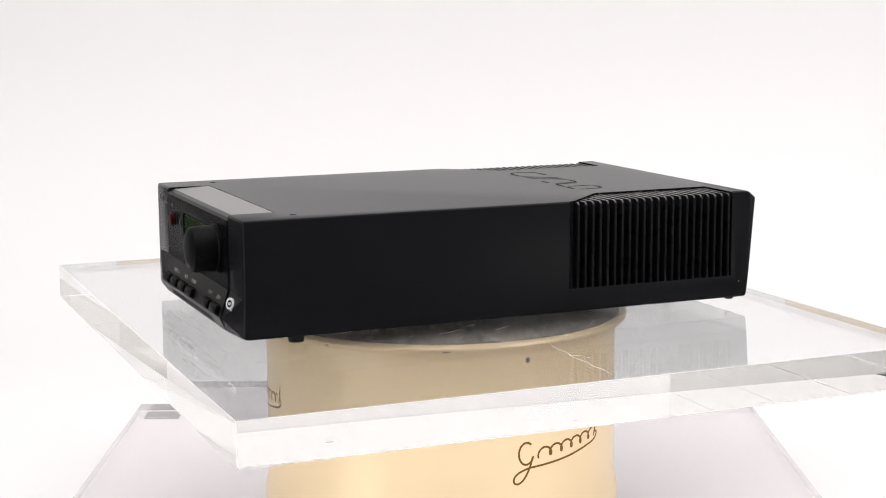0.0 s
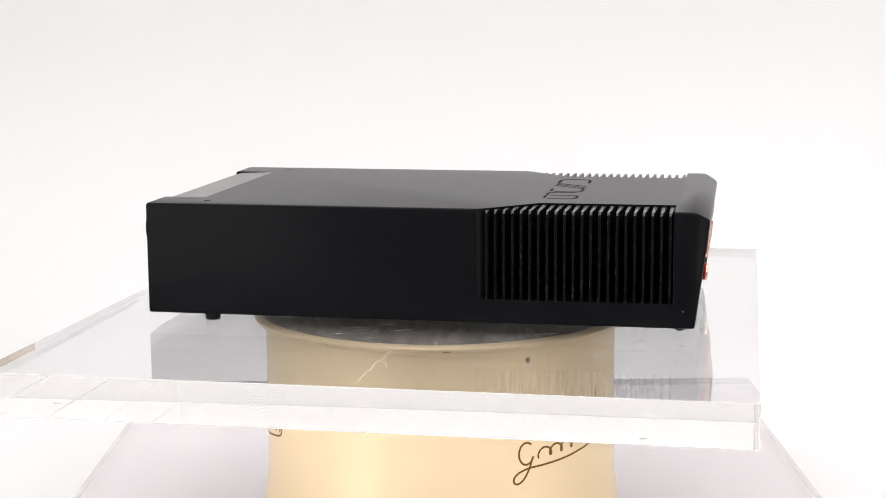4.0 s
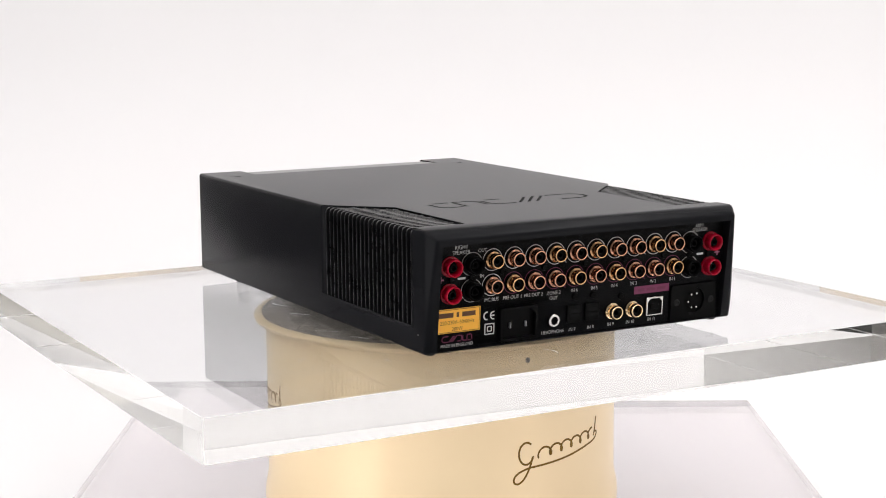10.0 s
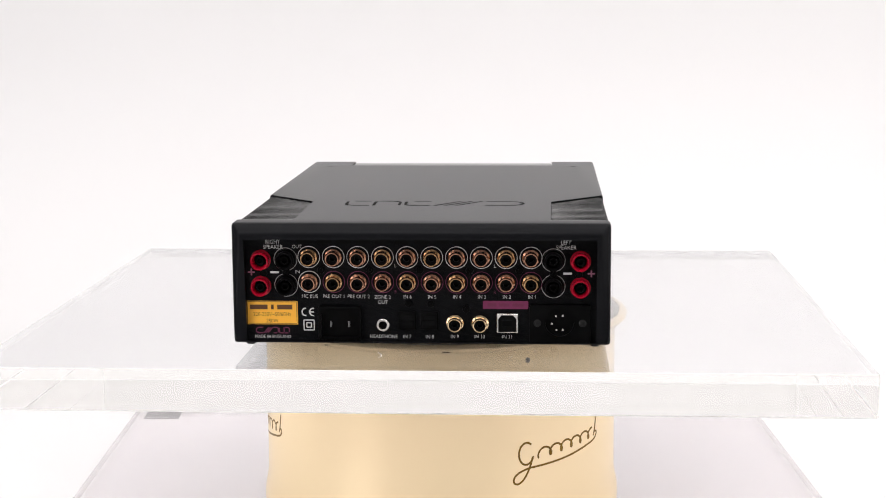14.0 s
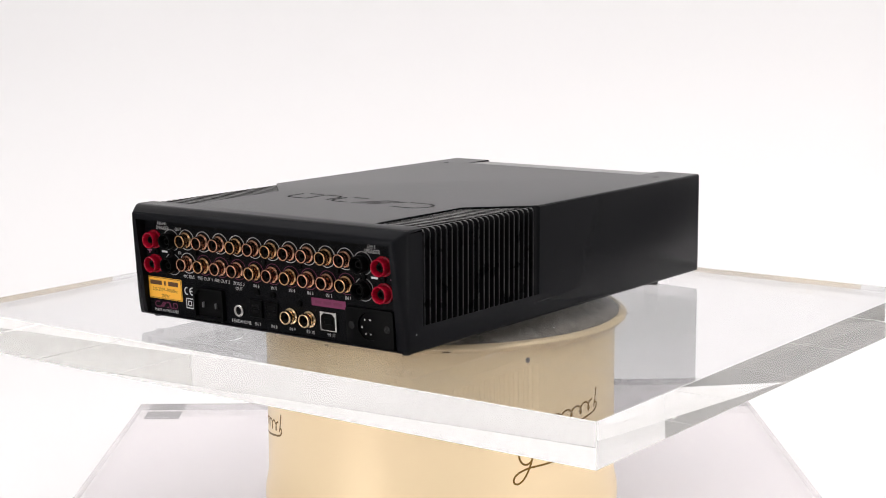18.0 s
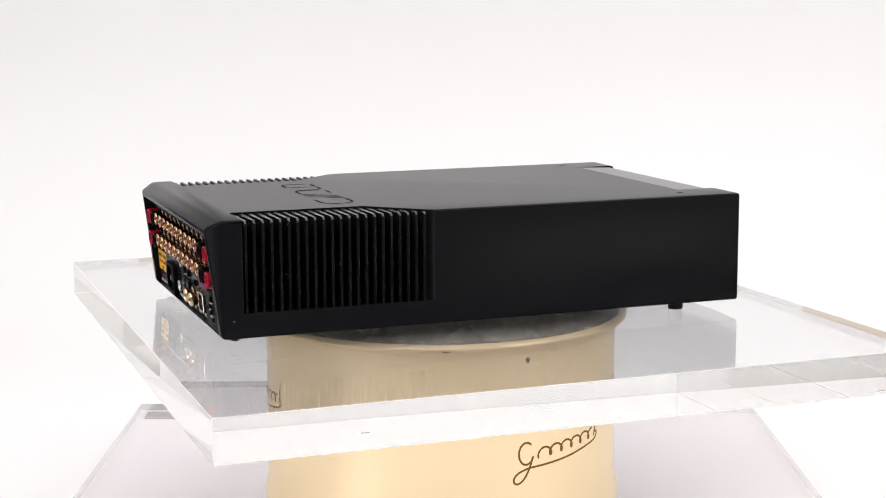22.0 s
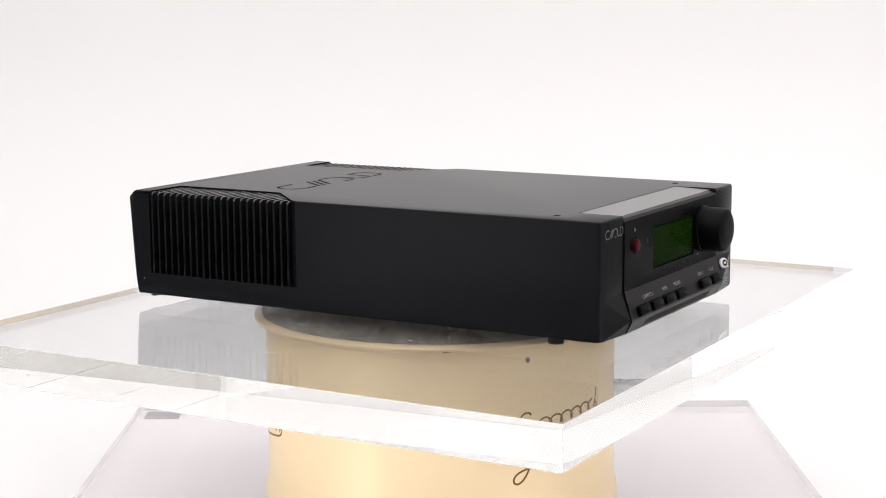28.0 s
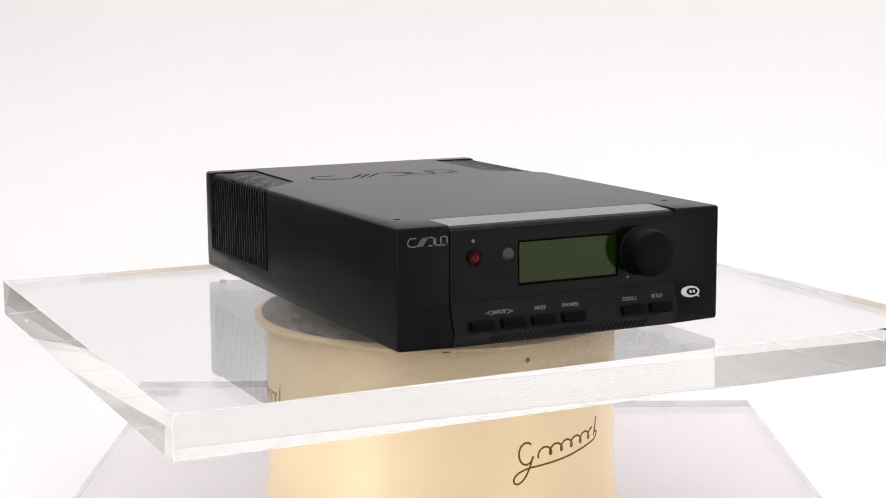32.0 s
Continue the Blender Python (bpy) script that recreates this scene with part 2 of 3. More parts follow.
def strokes(lines, width, z0, z1):
    """Flat ribbons of that width along polylines in the xy plane, z0 to z1 thick."""
    bm = bmesh.new()
    for pts in lines:
        rows = []
        for i, p in enumerate(pts):
            a, b = Vector(pts[max(i - 1, 0)]), Vector(pts[min(i + 1, len(pts) - 1)])
            d = (b - a).normalized()
            n = Vector((-d.y, d.x)) * width / 2
            p = Vector(p)
            rows.append([bm.verts.new((*(p + n), z1)), bm.verts.new((*(p - n), z1)), bm.verts.new((*(p - n), z0)), bm.verts.new((*(p + n), z0))])
        bm.faces.new(rows[0][::-1])
        bm.faces.new(rows[-1])
        for a, b in zip(rows, rows[1:]):
            for k in range(4):
                bm.faces.new((a[k], a[(k + 1) % 4], b[(k + 1) % 4], b[k]))
    return bm


def carve(bm, cutters, name, mat, parent, label="", smooth=35):
    """A solid with other solids taken out of it, as one part."""
    ob = new(name, finish(name, bm, mat, 0))
    tools = []
    for c in cutters:
        t = new("cutter", finish("cutter", c, mat, 0))
        mod = ob.modifiers.new("cut", "BOOLEAN")
        mod.operation, mod.object, mod.solver = "DIFFERENCE", t, "EXACT"
        tools.append(t)
    me = bpy.data.meshes.new_from_object(ob.evaluated_get(bpy.context.evaluated_depsgraph_get()))
    me.name = name
    ob.modifiers.clear()
    ob.data = me
    for t in tools:
        bpy.data.objects.remove(t)
    for p in me.polygons:
        p.use_smooth = True
    me.set_sharp_from_angle(angle=radians(smooth))
    ob.parent = parent
    return tagged(ob, label)


def basis(o, u, v, w):
    m = Matrix((Vector(u).normalized(), Vector(v).normalized(), Vector(w).normalized())).transposed().to_4x4()
    m.translation = o
    return m


def lettering(text, size, mat, parent, m, squeeze=0.85, label=""):
    cu = bpy.data.curves.new("lettering", "FONT")
    cu.body, cu.size, cu.align_x, cu.align_y, cu.extrude, cu.resolution_u = text, size, "CENTER", "CENTER", 0.04, 3
    cu.offset = -0.012 * size
    tmp = new("lettering", cu)
    me = bpy.data.meshes.new_from_object(tmp.evaluated_get(bpy.context.evaluated_depsgraph_get()))
    bpy.data.objects.remove(tmp)
    bm = bmesh.new()
    bm.from_mesh(me)
    bpy.data.meshes.remove(me)
    bm.transform(m @ Matrix.Diagonal((squeeze, 1, 1, 1)))
    return part("lettering", bm, mat, parent, label, smooth=0)


def thing(name, label, category, m, group="", kind=""):
    ob = new(name)
    ob.matrix_basis = m
    return tagged(ob, label, category, group, kind)


# ---- the room, the table and the white sweep ----
def slab_box(name, x0, x1, y0, y1, z0, z1, mat, label):
    bm = box(x0 * 1000, x1 * 1000, y0 * 1000, y1 * 1000, z0 * 1000, z1 * 1000)
    return tagged(new(name, finish(name, bm, mat, 0)), label, name.split("_")[0], kind="structure")


def room():
    # the room is out of view; its wall tones are made up to shape reflections
    slab_box("floor", -2.7, 1.8, -2.5, 1.0, -0.1, 0, FLOOR, "plain mid-grey floor")
    slab_box("wall_west", -2.8, -2.7, 0.1, 1.0, 0, 2.7, GREY_WALL, "unseen patchy warm grey side wall, mirrored in the slab's edges")
    slab_box("wall_west_middle", -2.8, -2.7, -0.4, 0.1, 0, 2.7, BLUE_WALL, "unseen patchy pale blue-grey side wall, mirrored in the slab's edges")
    slab_box("wall_west_front", -2.8, -2.7, -2.5, -0.4, 0, 2.7, WALL, "unseen plain white side wall")
    slab_box("wall_east", 1.8, 1.9, -2.5, 1.0, 0.84, 2.7, WALL, "unseen plain white side wall")
    # unseen pale band, added so the slab's edges mirror something bright
    slab_box("wall_dado", 1.8, 1.9, -2.5, 1.0, 0, 0.84, LOW_WALL, "unseen pale grey lower side wall, toned for the slab's reflections")
    slab_box("wall_north", -2.8, 1.9, 1.0, 1.1, 0.95, 2.7, WALL, "plain white painted back wall")
    # unseen dark band, added to keep the amplifier's sheen down
    slab_box("wall_dado", -2.8, 1.9, 1.0, 1.1, 0, 0.95, DARK_WALL, "unseen charcoal lower back wall, added to darken reflections")
    slab_box("wall_south", -2.8, 1.9, -2.6, -2.5, 0, 2.7, SOUTH_WALL, "plain mid-grey painted wall behind the camera")
    slab_box("ceiling", -2.8, 1.9, -2.6, 1.1, 2.7, 2.8, WALL, "plain white painted ceiling")


TABLE = -165.0      # the sweep's level under the slab's top, in millimetres


def sweep():
    """One curved sheet, drawn as a closed outline and carried across."""
    prof = [(-900, 0), (560, 0)]
    for i in range(1, 13):
        a = radians(90 * i / 12)
        prof.append((560 + 340 * math.sin(a), 340 - 340 * math.cos(a)))
    prof.append((900, 1450))
    back = [(902, 1450)] + [(560 + 342 * math.sin(radians(90 * i / 12)), 340 - 342 * math.cos(radians(90 * i / 12))) for i in range(12, 0, -1)] + [(560, -2), (-900, -2)]
    bm = bmesh.new()
    a = [bm.verts.new((SWEEP_L, y, z)) for y, z in prof + back]
    b = [bm.verts.new((SWEEP_R, y, z)) for y, z in prof + back]
    n, k = len(a), len(prof)
    for i in range(n):
        j = (i + 1) % n
        bm.faces.new((a[i], b[i], b[j], a[j]))
    for v in (a, b):
        for i in range(k - 1):
            bm.faces.new((v[i], v[i + 1], v[n - 2 - i], v[n - 1 - i]))
    ob = new("backdrop", finish("backdrop", bm, SHEET, 60))
    ob.location = (0, 0, Z0 + TABLE / 1000)
    tagged(ob, "seamless white paper sweep curving up behind the stand", "backdrop", kind="structure")


def table():
    t = thing("table", "plain white table under the paper sweep", "table", pose(0, 0, Z0 + (TABLE - 2) / 1000))
    part("tabletop", box(SWEEP_L - 10, SWEEP_R + 10, -920, 560, -30, 0, 2), WALL, t)
    for x in (SWEEP_L + 40, SWEEP_R - 40):
        for y in (-880, 520):
            part("leg", box(x - 22, x + 22, y - 22, y + 22, -733, -30, 2), WALL, t)


SWEEP_L, SWEEP_R = -680.0, 940.0


room()
sweep()
table()


# ---- the stand: base plate, drum, turning slab ----
def base_plate():
    bm = box(-252, 258, -265, 262, -164, -139)
    ob = new("base_plate", finish("base_plate", bm, CLEAR_BASE, 30))
    ob.data.materials.append(BASE_EDGE)
    for f in ob.data.polygons:
        f.material_index = int(abs(f.normal.z) < 0.8)
    ob.location = (0, 0, Z0)
    ob.visible_shadow = False
    tagged(ob, "thick clear acrylic base plate lying on the white sweep", "acrylic plate")

    # flat grey strip under the plate's far left corner
    bm = box(-246, -217, 237, 259, -164.9, -164.2, 0.2, 1)
    ob = new("grey_strip", finish("grey_strip", bm, STRIP_GREY, 30))
    ob.location = (0, 0, Z0)
    tagged(ob, "small flat grey strip under the acrylic base plate", "pad")


def on_drum(bm, r, phi0):
    """Wrap x (arc length) and y (height) of a flat drawing round the drum; z goes outwards."""
    for v in bm.verts:
        a = phi0 + v.co.x / r
        rr = r + v.co.z
        v.co = Vector((rr * math.sin(a), -rr * math.cos(a), v.co.y))
    return bm


def smoothed(pts, n=6):
    """A smooth pen line through the points."""
    out = []
    for i in range(len(pts) - 1):
        a, b, c, d = (Vector(pts[min(max(i + k, 0), len(pts) - 1)]) for k in (-1, 0, 1, 2))
        for j in range(n):
            u = j / n
            out.append(tuple(0.5 * (2 * b + (c - a) * u + (2 * a - 5 * b + 4 * c - d) * u * u + (3 * b - a - 3 * c + d) * u ** 3)))
    return out + [tuple(pts[-1])]


def flourish():
    """A looping pen flourish with a long underline: no letters. x runs round the drum, y is the height."""
    big = [(9.4 + 5.2 * math.cos(radians(a)), -77.8 + 6.9 * math.sin(radians(a))) for a in range(50, 311, 10)]
    big += [(14.2, -80.0), (12.6, -84.5), (10.2, -90.0), (7.0, -94.4), (3.6, -96.3), (1.2, -95.4), (0.8, -93.0), (2.6, -90.4), (6.5, -88.4), (12.0, -87.0)]
    for i in range(1, 25):
        s = i / 24
        big.append((12 + 56 * s, -87.0 + 6.6 * s + 1.2 * math.sin(math.pi * s) * -1))
    big += [(71.0, -79.2), (73.2, -77.0), (73.0, -75.2), (71.0, -74.8)]
    coils = []
    for i in range(101):
        s = i / 100
        a = 2 * math.pi * 5.5 * s
        coils.append((18.5 + 49 * s - 2.5 * math.sin(a), -81.6 + 4.2 * s + 2.9 - 2.9 * math.cos(a)))
    tall = [(69.4, -77.5), (71.2, -72.0), (72.4, -65.5)]
    return [smoothed(big, 4), smoothed(coils, 2), smoothed(tall, 4)]


def drum():
    t = thing("drum", "cream enamelled drum with bronze script flourishes, on the acrylic base plate", "drum", pose(0, 0, Z0))
    prof = [(0, -138), (112, -138.6), (116, -138), (118.2, -135), (118.6, -130), (118.2, -124), (117, -118), (116, -113), (115.8, -60), (115.8, -33.4), (115.8, -32.8), (115.85, -32.3),
            (115.9, -31.5), (119.0, -31.2), (121.8, -30.3), (123.4, -28.9), (123.7, -27.6), (122.7, -26.4), (120.6, -25.7), (119.2, -25.6), (118.7, -26.6), (0, -26.6)]
    part("body", lathe(prof, 128), CREAM, t, smooth=50)
    part("top_disc", lathe([(0, -26.5), (118.5, -26.5), (118.5, -25.6), (117.8, -25.4), (0, -25.4)], 96), WORN, t, "scratched grey metal disc", smooth=40)
    for phi in (22, 142, 262):
        bm = strokes(flourish(), 1.25, 0.02, 0.12)
        part("script_flourish", on_drum(bm, 115.85, radians(phi)), SCRIPT, t, "bronze looping script flourish", smooth=0)
    for phi, w in ((1.5, 2.4), (-34, 1.6)):
        bm = on_drum(strokes([[(-w, -29.2), (0, -29.0), (w, -29.3)]], 0.6, 0.0, 0.25), 123.5, radians(phi))
        part("rim_chip", bm, GROOVE, t, "small dark chip in the rim", smooth=0)
    bm = lathe([(0, 0.0), (1.7, 0.0), (1.7, 0.1), (1.4, 0.2), (0, 0.2)], 16)
    for v in bm.verts:
        v.co.y -= 38.7
    part("mark", on_drum(bm, 115.9, radians(27)), DIRT, t, "small dark spot", smooth=0)


def slab():
    t = thing("slab", "thick clear acrylic turntable slab with scuffed edges, on the drum", "acrylic slab", pose(0, 0, Z0))
    ob = part("plate", box(-246.5, 247.5, -209.5, 208, -25, -0.9, 0.13, 1), CLEAR, t, smooth=0)
    ob.data.materials.append(CLEAR_EDGE)
    ob.data.materials.append(ARRIS)
    ob.data.materials.append(CLEAR_UNDER)
    ob.visible_shadow = False
    for f in ob.data.polygons:
        if max(abs(f.normal.x), abs(f.normal.y), abs(f.normal.z)) < 0.9:
            f.material_index = 2
        elif abs(f.normal.z) < 0.8:
            f.material_index = 1
        elif f.normal.z < 0:
            f.material_index = 3
    for x, y, w, a in ((150, 90, 4.5, 20), (-120, 80, 5, 60), (60, -150, 4, 10), (-60, 160, 3, 100), (170, -60, 3, 45), (-150, -110, 3.5, 150)):
        bm = strokes([[(-w, 0), (-w * 0.3, 0.4), (w * 0.4, -0.2), (w, 0.3)]], 0.22, 0.01, 0.03)
        part("scratch", bm, DIRT, t, "fine grey scratch", m=Matrix.Translation((x, y, -0.9)) @ Matrix.Rotation(radians(a), 4, "Z"), smooth=0)
    edges = {"r": basis((247.52, 0, 0), (0, 1, 0), (0, 0, 1), (1, 0, 0)), "l": basis((-246.52, 0, 0), (0, -1, 0), (0, 0, 1), (-1, 0, 0)), "f": basis((0, -209.52, 0), (1, 0, 0), (0, 0, 1), (0, -1, 0))}
    for side, u, z, w, a in (("r", -162.6, -16.6, 2.2, 2), ("l", -131, -16, 2.4, 3), ("l", 173.6, -22.6, 3, 3), ("f", 23.7, -9.3, 1.2, 60)):
        bm = strokes([[(-w, 0), (-w * 0.3, 0.3), (w * 0.4, -0.15), (w, 0.2)]], 0.5, 0.0, 0.03)
        part("chip", bm, CHIP, t, "small grey chip in the edge", m=edges[side] @ Matrix.Translation((u, z, 0)) @ Matrix.Rotation(radians(a), 4, "Z"), smooth=0)
    rnd = random.Random(4)
    for i in range(72):
        r, a, w = 70 + 70 * rnd.random() ** (1 if i < 52 else 0.3) * (1 if i < 52 else 2), rnd.uniform(0, 6.28), rnd.choice((0.8, 1.4, 2.5, 4, 7))
        b = rnd.uniform(-0.2, 0.2) * w
        line = [(-w, b), (-w * 0.3, -b * 0.4), (w * 0.4, -b * 0.5), (w, b * 0.8)]
        part("scratch", strokes([line], rnd.choice((0.12, 0.18, 0.28)), 0.01, 0.03), PALE, t, "fine pale hairline scratch",
             m=Matrix.Translation((r * math.cos(a), 0.85 * r * math.sin(a), -0.9)) @ Matrix.Rotation(rnd.uniform(0, 3.1), 4, "Z"), smooth=0)
    dust = bmesh.new()
    for i in range(150):
        r, a = 215 * math.sqrt(rnd.random()), rnd.uniform(0, 6.28)
        add(dust, lathe([(0, 0.0), (rnd.uniform(0.12, 0.38), 0.0), (0, 0.12)], 6), Matrix.Translation((r * math.cos(a), 0.92 * r * math.sin(a), -0.88)))
    tagged(part("dust", dust, PALE, t, "pale specks of dust", smooth=0), kind="stuff")
    crack = [(161, 2.4), (170, 1.0), (179, 2.8), (187, 0.2), (195, -0.2), (207, 1.4), (215, -0.4), (224, 0.7), (233, 0.1)]
    part("scratch", strokes([crack, [(187, 0.2), (190, 5.5), (199, 8.0)]], 0.22, 0.01, 0.03), PALE, t, "long jagged pale scratch", m=Matrix.Translation((0, 0, -0.9)), smooth=0)
    return t


base_plate()
drum()
slab_ob = slab()


# ---- the amplifier ----
AMP = thing("amplifier", "black stereo amplifier with finned sides and display, on the slab", "amplifier", pose(0, 0, Z0 - 0.0009))
REAR = basis((0, 167.5, 0), (-1, 0, 0), (0, 0.058, 1), (0, 1, -0.058))
FRONT = basis((0, -164.8, 0), (1, 0, 0), (0, 0, 1), (0, -1, 0))
SLOPE = basis((0, -164.8, 31), (1, 0, 0), (0, 5, 16.5), (0, -16.5, 5))
HALF, TOP, LOW = 105.8, 75.1, 6.5


def rear_y(z):
    return 170.7 + 0.128 * (z - LOW)


def casing():
    """A box whose back leans out, with broad chamfers along its top and down its rear corners."""
    bm = bmesh.new()
    v = {}
    for x in (-1, 1):
        for k, (w, y, z) in {"fb": (HALF, -164.1, LOW), "ft": (HALF, -164.1, TOP), "mt": (HALF, 170.7, TOP), "mb": (HALF, 170.7, LOW), "rt": (HALF - 4.6, rear_y(70.3), 70.3)}.items():
            v[x, k] = bm.verts.new((x * w, y, z))
    for ks in (("fb", "ft", "mt", "mb"), ("mb", "mt", "rt")):
        bm.faces.new([v[-1, k] for k in ks])
        bm.faces.new([v[1, k] for k in ks[::-1]])
    for a, b in (("fb", "mb"), ("mb", "rt"), ("rt", "mt"), ("mt", "ft"), ("ft", "fb")):
        bm.faces.new((v[-1, a], v[-1, b], v[1, b], v[1, a]))
    bmesh.ops.recalc_face_normals(bm, faces=bm.faces)
    bmesh.ops.bevel(bm, geom=bm.edges[:], offset=1.8, segments=3, profile=0.5, affect="EDGES")
    cuts = []
    for s in (-1, 1):
        pts = [(s * 108, 40.5), (s * 105.3, 42.0), (s * 104.0, 43.6), (s * 102.8, 46.2), (s * 73, 76.5), (s * 72.5, 158), (s * 107, 158)]
        cuts.append(prism(pts if s > 0 else pts[::-1], 21, 90))
        cuts.append(lathe([(0, 73.2), (2.2, 73.2), (2.2, 80), (0, 80)], 16))
        cuts[-1].transform(Matrix.Translation((s * 89.8, -129.5, 0)))
    cuts.append(box(-74.4, 74.4, -190, -135.8, -10, 90))
    rec = box(-98, 98, 8, 67.2, 0, 60)
    cuts.append(rec)
    rec.transform(REAR)
    carve(bm, cuts, "casing", POWDER, AMP, "black powder-coated cast casing", smooth=28)


def fins():
    n = 22
    for s in (-1, 1):
        for i in range(n):
            y = 48.2 + i * (156 - 48.2) / (n - 1)
            inner = 103.5 - (y - 45) * 30.5 / 31.5 if y < 76.5 else 73
            inner = max(inner, 73) - 0.6
            if inner > 101.5:
                inner = 101.5
            out, top = HALF - 0.4, TOP - 0.9
            r = min(2.6, out - inner - 1)
            arc = [(out - r + r * math.sin(radians(q)), top - r + r * math.cos(radians(q))) for q in range(0, 91, 18)]
            bm = prism([(inner, 20.5), (out, 20.5)] + arc[::-1] + [(inner, top)], -0.75, 0.75)
            bmesh.ops.bevel(bm, geom=bm.edges[:], offset=0.32, segments=2, profile=0.5, affect="EDGES")
            bm.transform(Matrix.Translation((0, y, 0)) @ Matrix.Rotation(radians(90), 4, "X"))
            for v in bm.verts:
                v.co.y = y + (v.co.y - y) * (1 + 0.95 * (out - v.co.x) / max(out - inner, 8))
            if s < 0:
                bm.transform(Matrix.Diagonal((-1, 1, 1, 1)))
                bmesh.ops.reverse_faces(bm, faces=bm.faces)
            fin = part("fin", bm, FIN, AMP, smooth=40)
            fin.data.materials.append(FIN_TOP)
            # upward faces take the brightened copy that imitates their highlight
            for f in fin.data.polygons:
                if f.normal.z > 0.3:
                    f.material_index = 1


def front():
    prof = [(-136, 7), (-136, 74.9), (-160.3, 74.0), (-163.1, 73.2), (-164.5, 71.6), (-164.8, 68.5), (-164.8, 31), (-169.8, 14.5), (-169.5, 13.2), (-166.3, 6.8)]
    bm = bmesh.new()
    a = [bm.verts.new((-74.0, y, z)) for y, z in prof]
    b = [bm.verts.new((74.0, y, z)) for y, z in prof]
    bm.faces.new(a)
    bm.faces.new(b[::-1])
    for i in range(len(prof)):
        j = (i + 1) % len(prof)
        bm.faces.new((a[i], b[i], b[j], a[j]))
    cuts = [prism(round_rect(66.2, 25.7, 0.8), -1.5, 4), lathe([(0, -1.3), (5.0, -1.3), (5.0, 4), (0, 4)], 32), lathe([(0, -0.5), (4.25, -0.5), (4.25, 4), (0, 4)], 32)]
    for c, (x, z) in zip(cuts, ((1.5, 50.85), (-59.2, 56.2), (-37.6, 56.4))):
        c.transform(FRONT @ Matrix.Translation((x, z, 0)))
    p = carve(bm, cuts, "front_panel", GLOSS, AMP, "smooth black plastic front panel", smooth=25)
    for s in (-1, 1):
        bm = bmesh.new()
        q = [(s * 74.6, -164.1, 31), (s * 74.6, -169.6, 14.5), (s * 74.6, -166.3, 6.8), (s * 104.3, -163.7, 31), (s * 104.3, -163.7, 6.8), (s * 74.6, -161, 31), (s * 74.6, -161, 6.8)]
        q = [bm.verts.new(c) for c in q]
        for f in ((0, 1, 3), (1, 2, 4, 3), (2, 6, 4), (0, 5, 6, 2, 1), (0, 3, 5), (5, 3, 4, 6)):
            bm.faces.new([q[k] for k in f])
        part("corner_facet", bm, POWDER, AMP, smooth=0)
    bm = bmesh.new()
    q = [(-136.4, 75.0), (-160.0, 74.12)]
    vs = [bm.verts.new((x, y, z + dz)) for x in (-73.4, 73.4) for y, z in q for dz in (0, -0.6)]
    for f in ((0, 2, 6, 4), (1, 5, 7, 3), (0, 1, 3, 2), (4, 6, 7, 5), (0, 4, 5, 1), (2, 3, 7, 6)):
        bm.faces.new([vs[k] for k in f])
    part("top_trim", bm, TRIM, p, "smooth light grey trim strip", smooth=0)
    # display
    d = part("display", box(-31.4, 34.4, 38.2, 63.5, -1.7, -1.2, 0.1, 1), GROOVE, p, "dark green liquid crystal display under glossy glass", m=FRONT)
    part("screen", box(-30.4, 33.4, 39.2, 62.6, -1.3, -0.5, 0.15, 1), LCD, d, m=FRONT, smooth=0)
    # volume knob
    k = part("volume_knob", lathe([(0, 0), (14.6, 0), (14.6, 1.6), (14.0, 2.4), (13.8, 13.6), (13.0, 15.8), (11.0, 17.1), (6, 17.6), (0, 17.7)], 64), KNOB, AMP,
             "round matt black volume knob", m=FRONT @ Matrix.Translation((49.4, 52.3, 0)))
    # power button, lamp, lens
    at = lambda x, z: FRONT @ Matrix.Translation((x, z, 0))
    b = part("power_button", lathe([(0, -1.4), (4.0, -1.4), (4.0, 1.3), (3.8, 1.8), (3.3, 2.1), (0, 2.2)], 32), RED_DARK, AMP, "dark red round power button", m=at(-59.2, 56.2))
    part("symbol", strokes([[(1.5 * math.sin(radians(a)), 1.5 * math.cos(radians(a))) for a in range(35, 330, 20)], [(0, 0.3), (0, 2.0)]], 0.45, 2.15, 2.3), RED, b, m=at(-59.2, 56.2), smooth=0)
    part("indicator_lamp", lathe([(0, 0), (1.1, 0), (1.0, 0.5), (0, 0.8)], 14), LENS_DIM, AMP, "tiny pale indicator lamp", m=at(-59.8, 65.4))
    part("infrared_lens", lathe([(0, -0.6), (3.95, -0.6), (3.95, -0.1), (3.7, 0.1), (0, 0.25)], 32), LENS, AMP, "round glossy dark infrared lens", m=at(-37.6, 56.4))
    part("tick", box(-0.9, 0.9, -0.15, 0.15, 0, 0.1), WHITE_INK, p, m=at(41.4, 37), smooth=0)
    # keys on the slope
    prof = [(-165.05, 31.0), (-170.05, 14.5), (-169.75, 13.1), (-166.5, 6.7), (-164.5, 6.9), (-167.8, 13.6), (-163.5, 30.5)]
    bm = bmesh.new()
    a = [bm.verts.new((-73.9, y, z)) for y, z in prof]
    b = [bm.verts.new((73.9, y, z)) for y, z in prof]
    bm.faces.new(a)
    bm.faces.new(b[::-1])
    for i in range(len(prof)):
        j = (i + 1) % len(prof)
        bm.faces.new((a[i], b[i], b[j], a[j]))
    part("key_panel", bm, KEYP, p, "satin black sloping key panel", smooth=0)
    sl = lambda x, z: SLOPE @ Matrix.Translation((x, -(31 - z) * 1.045, 0.25))
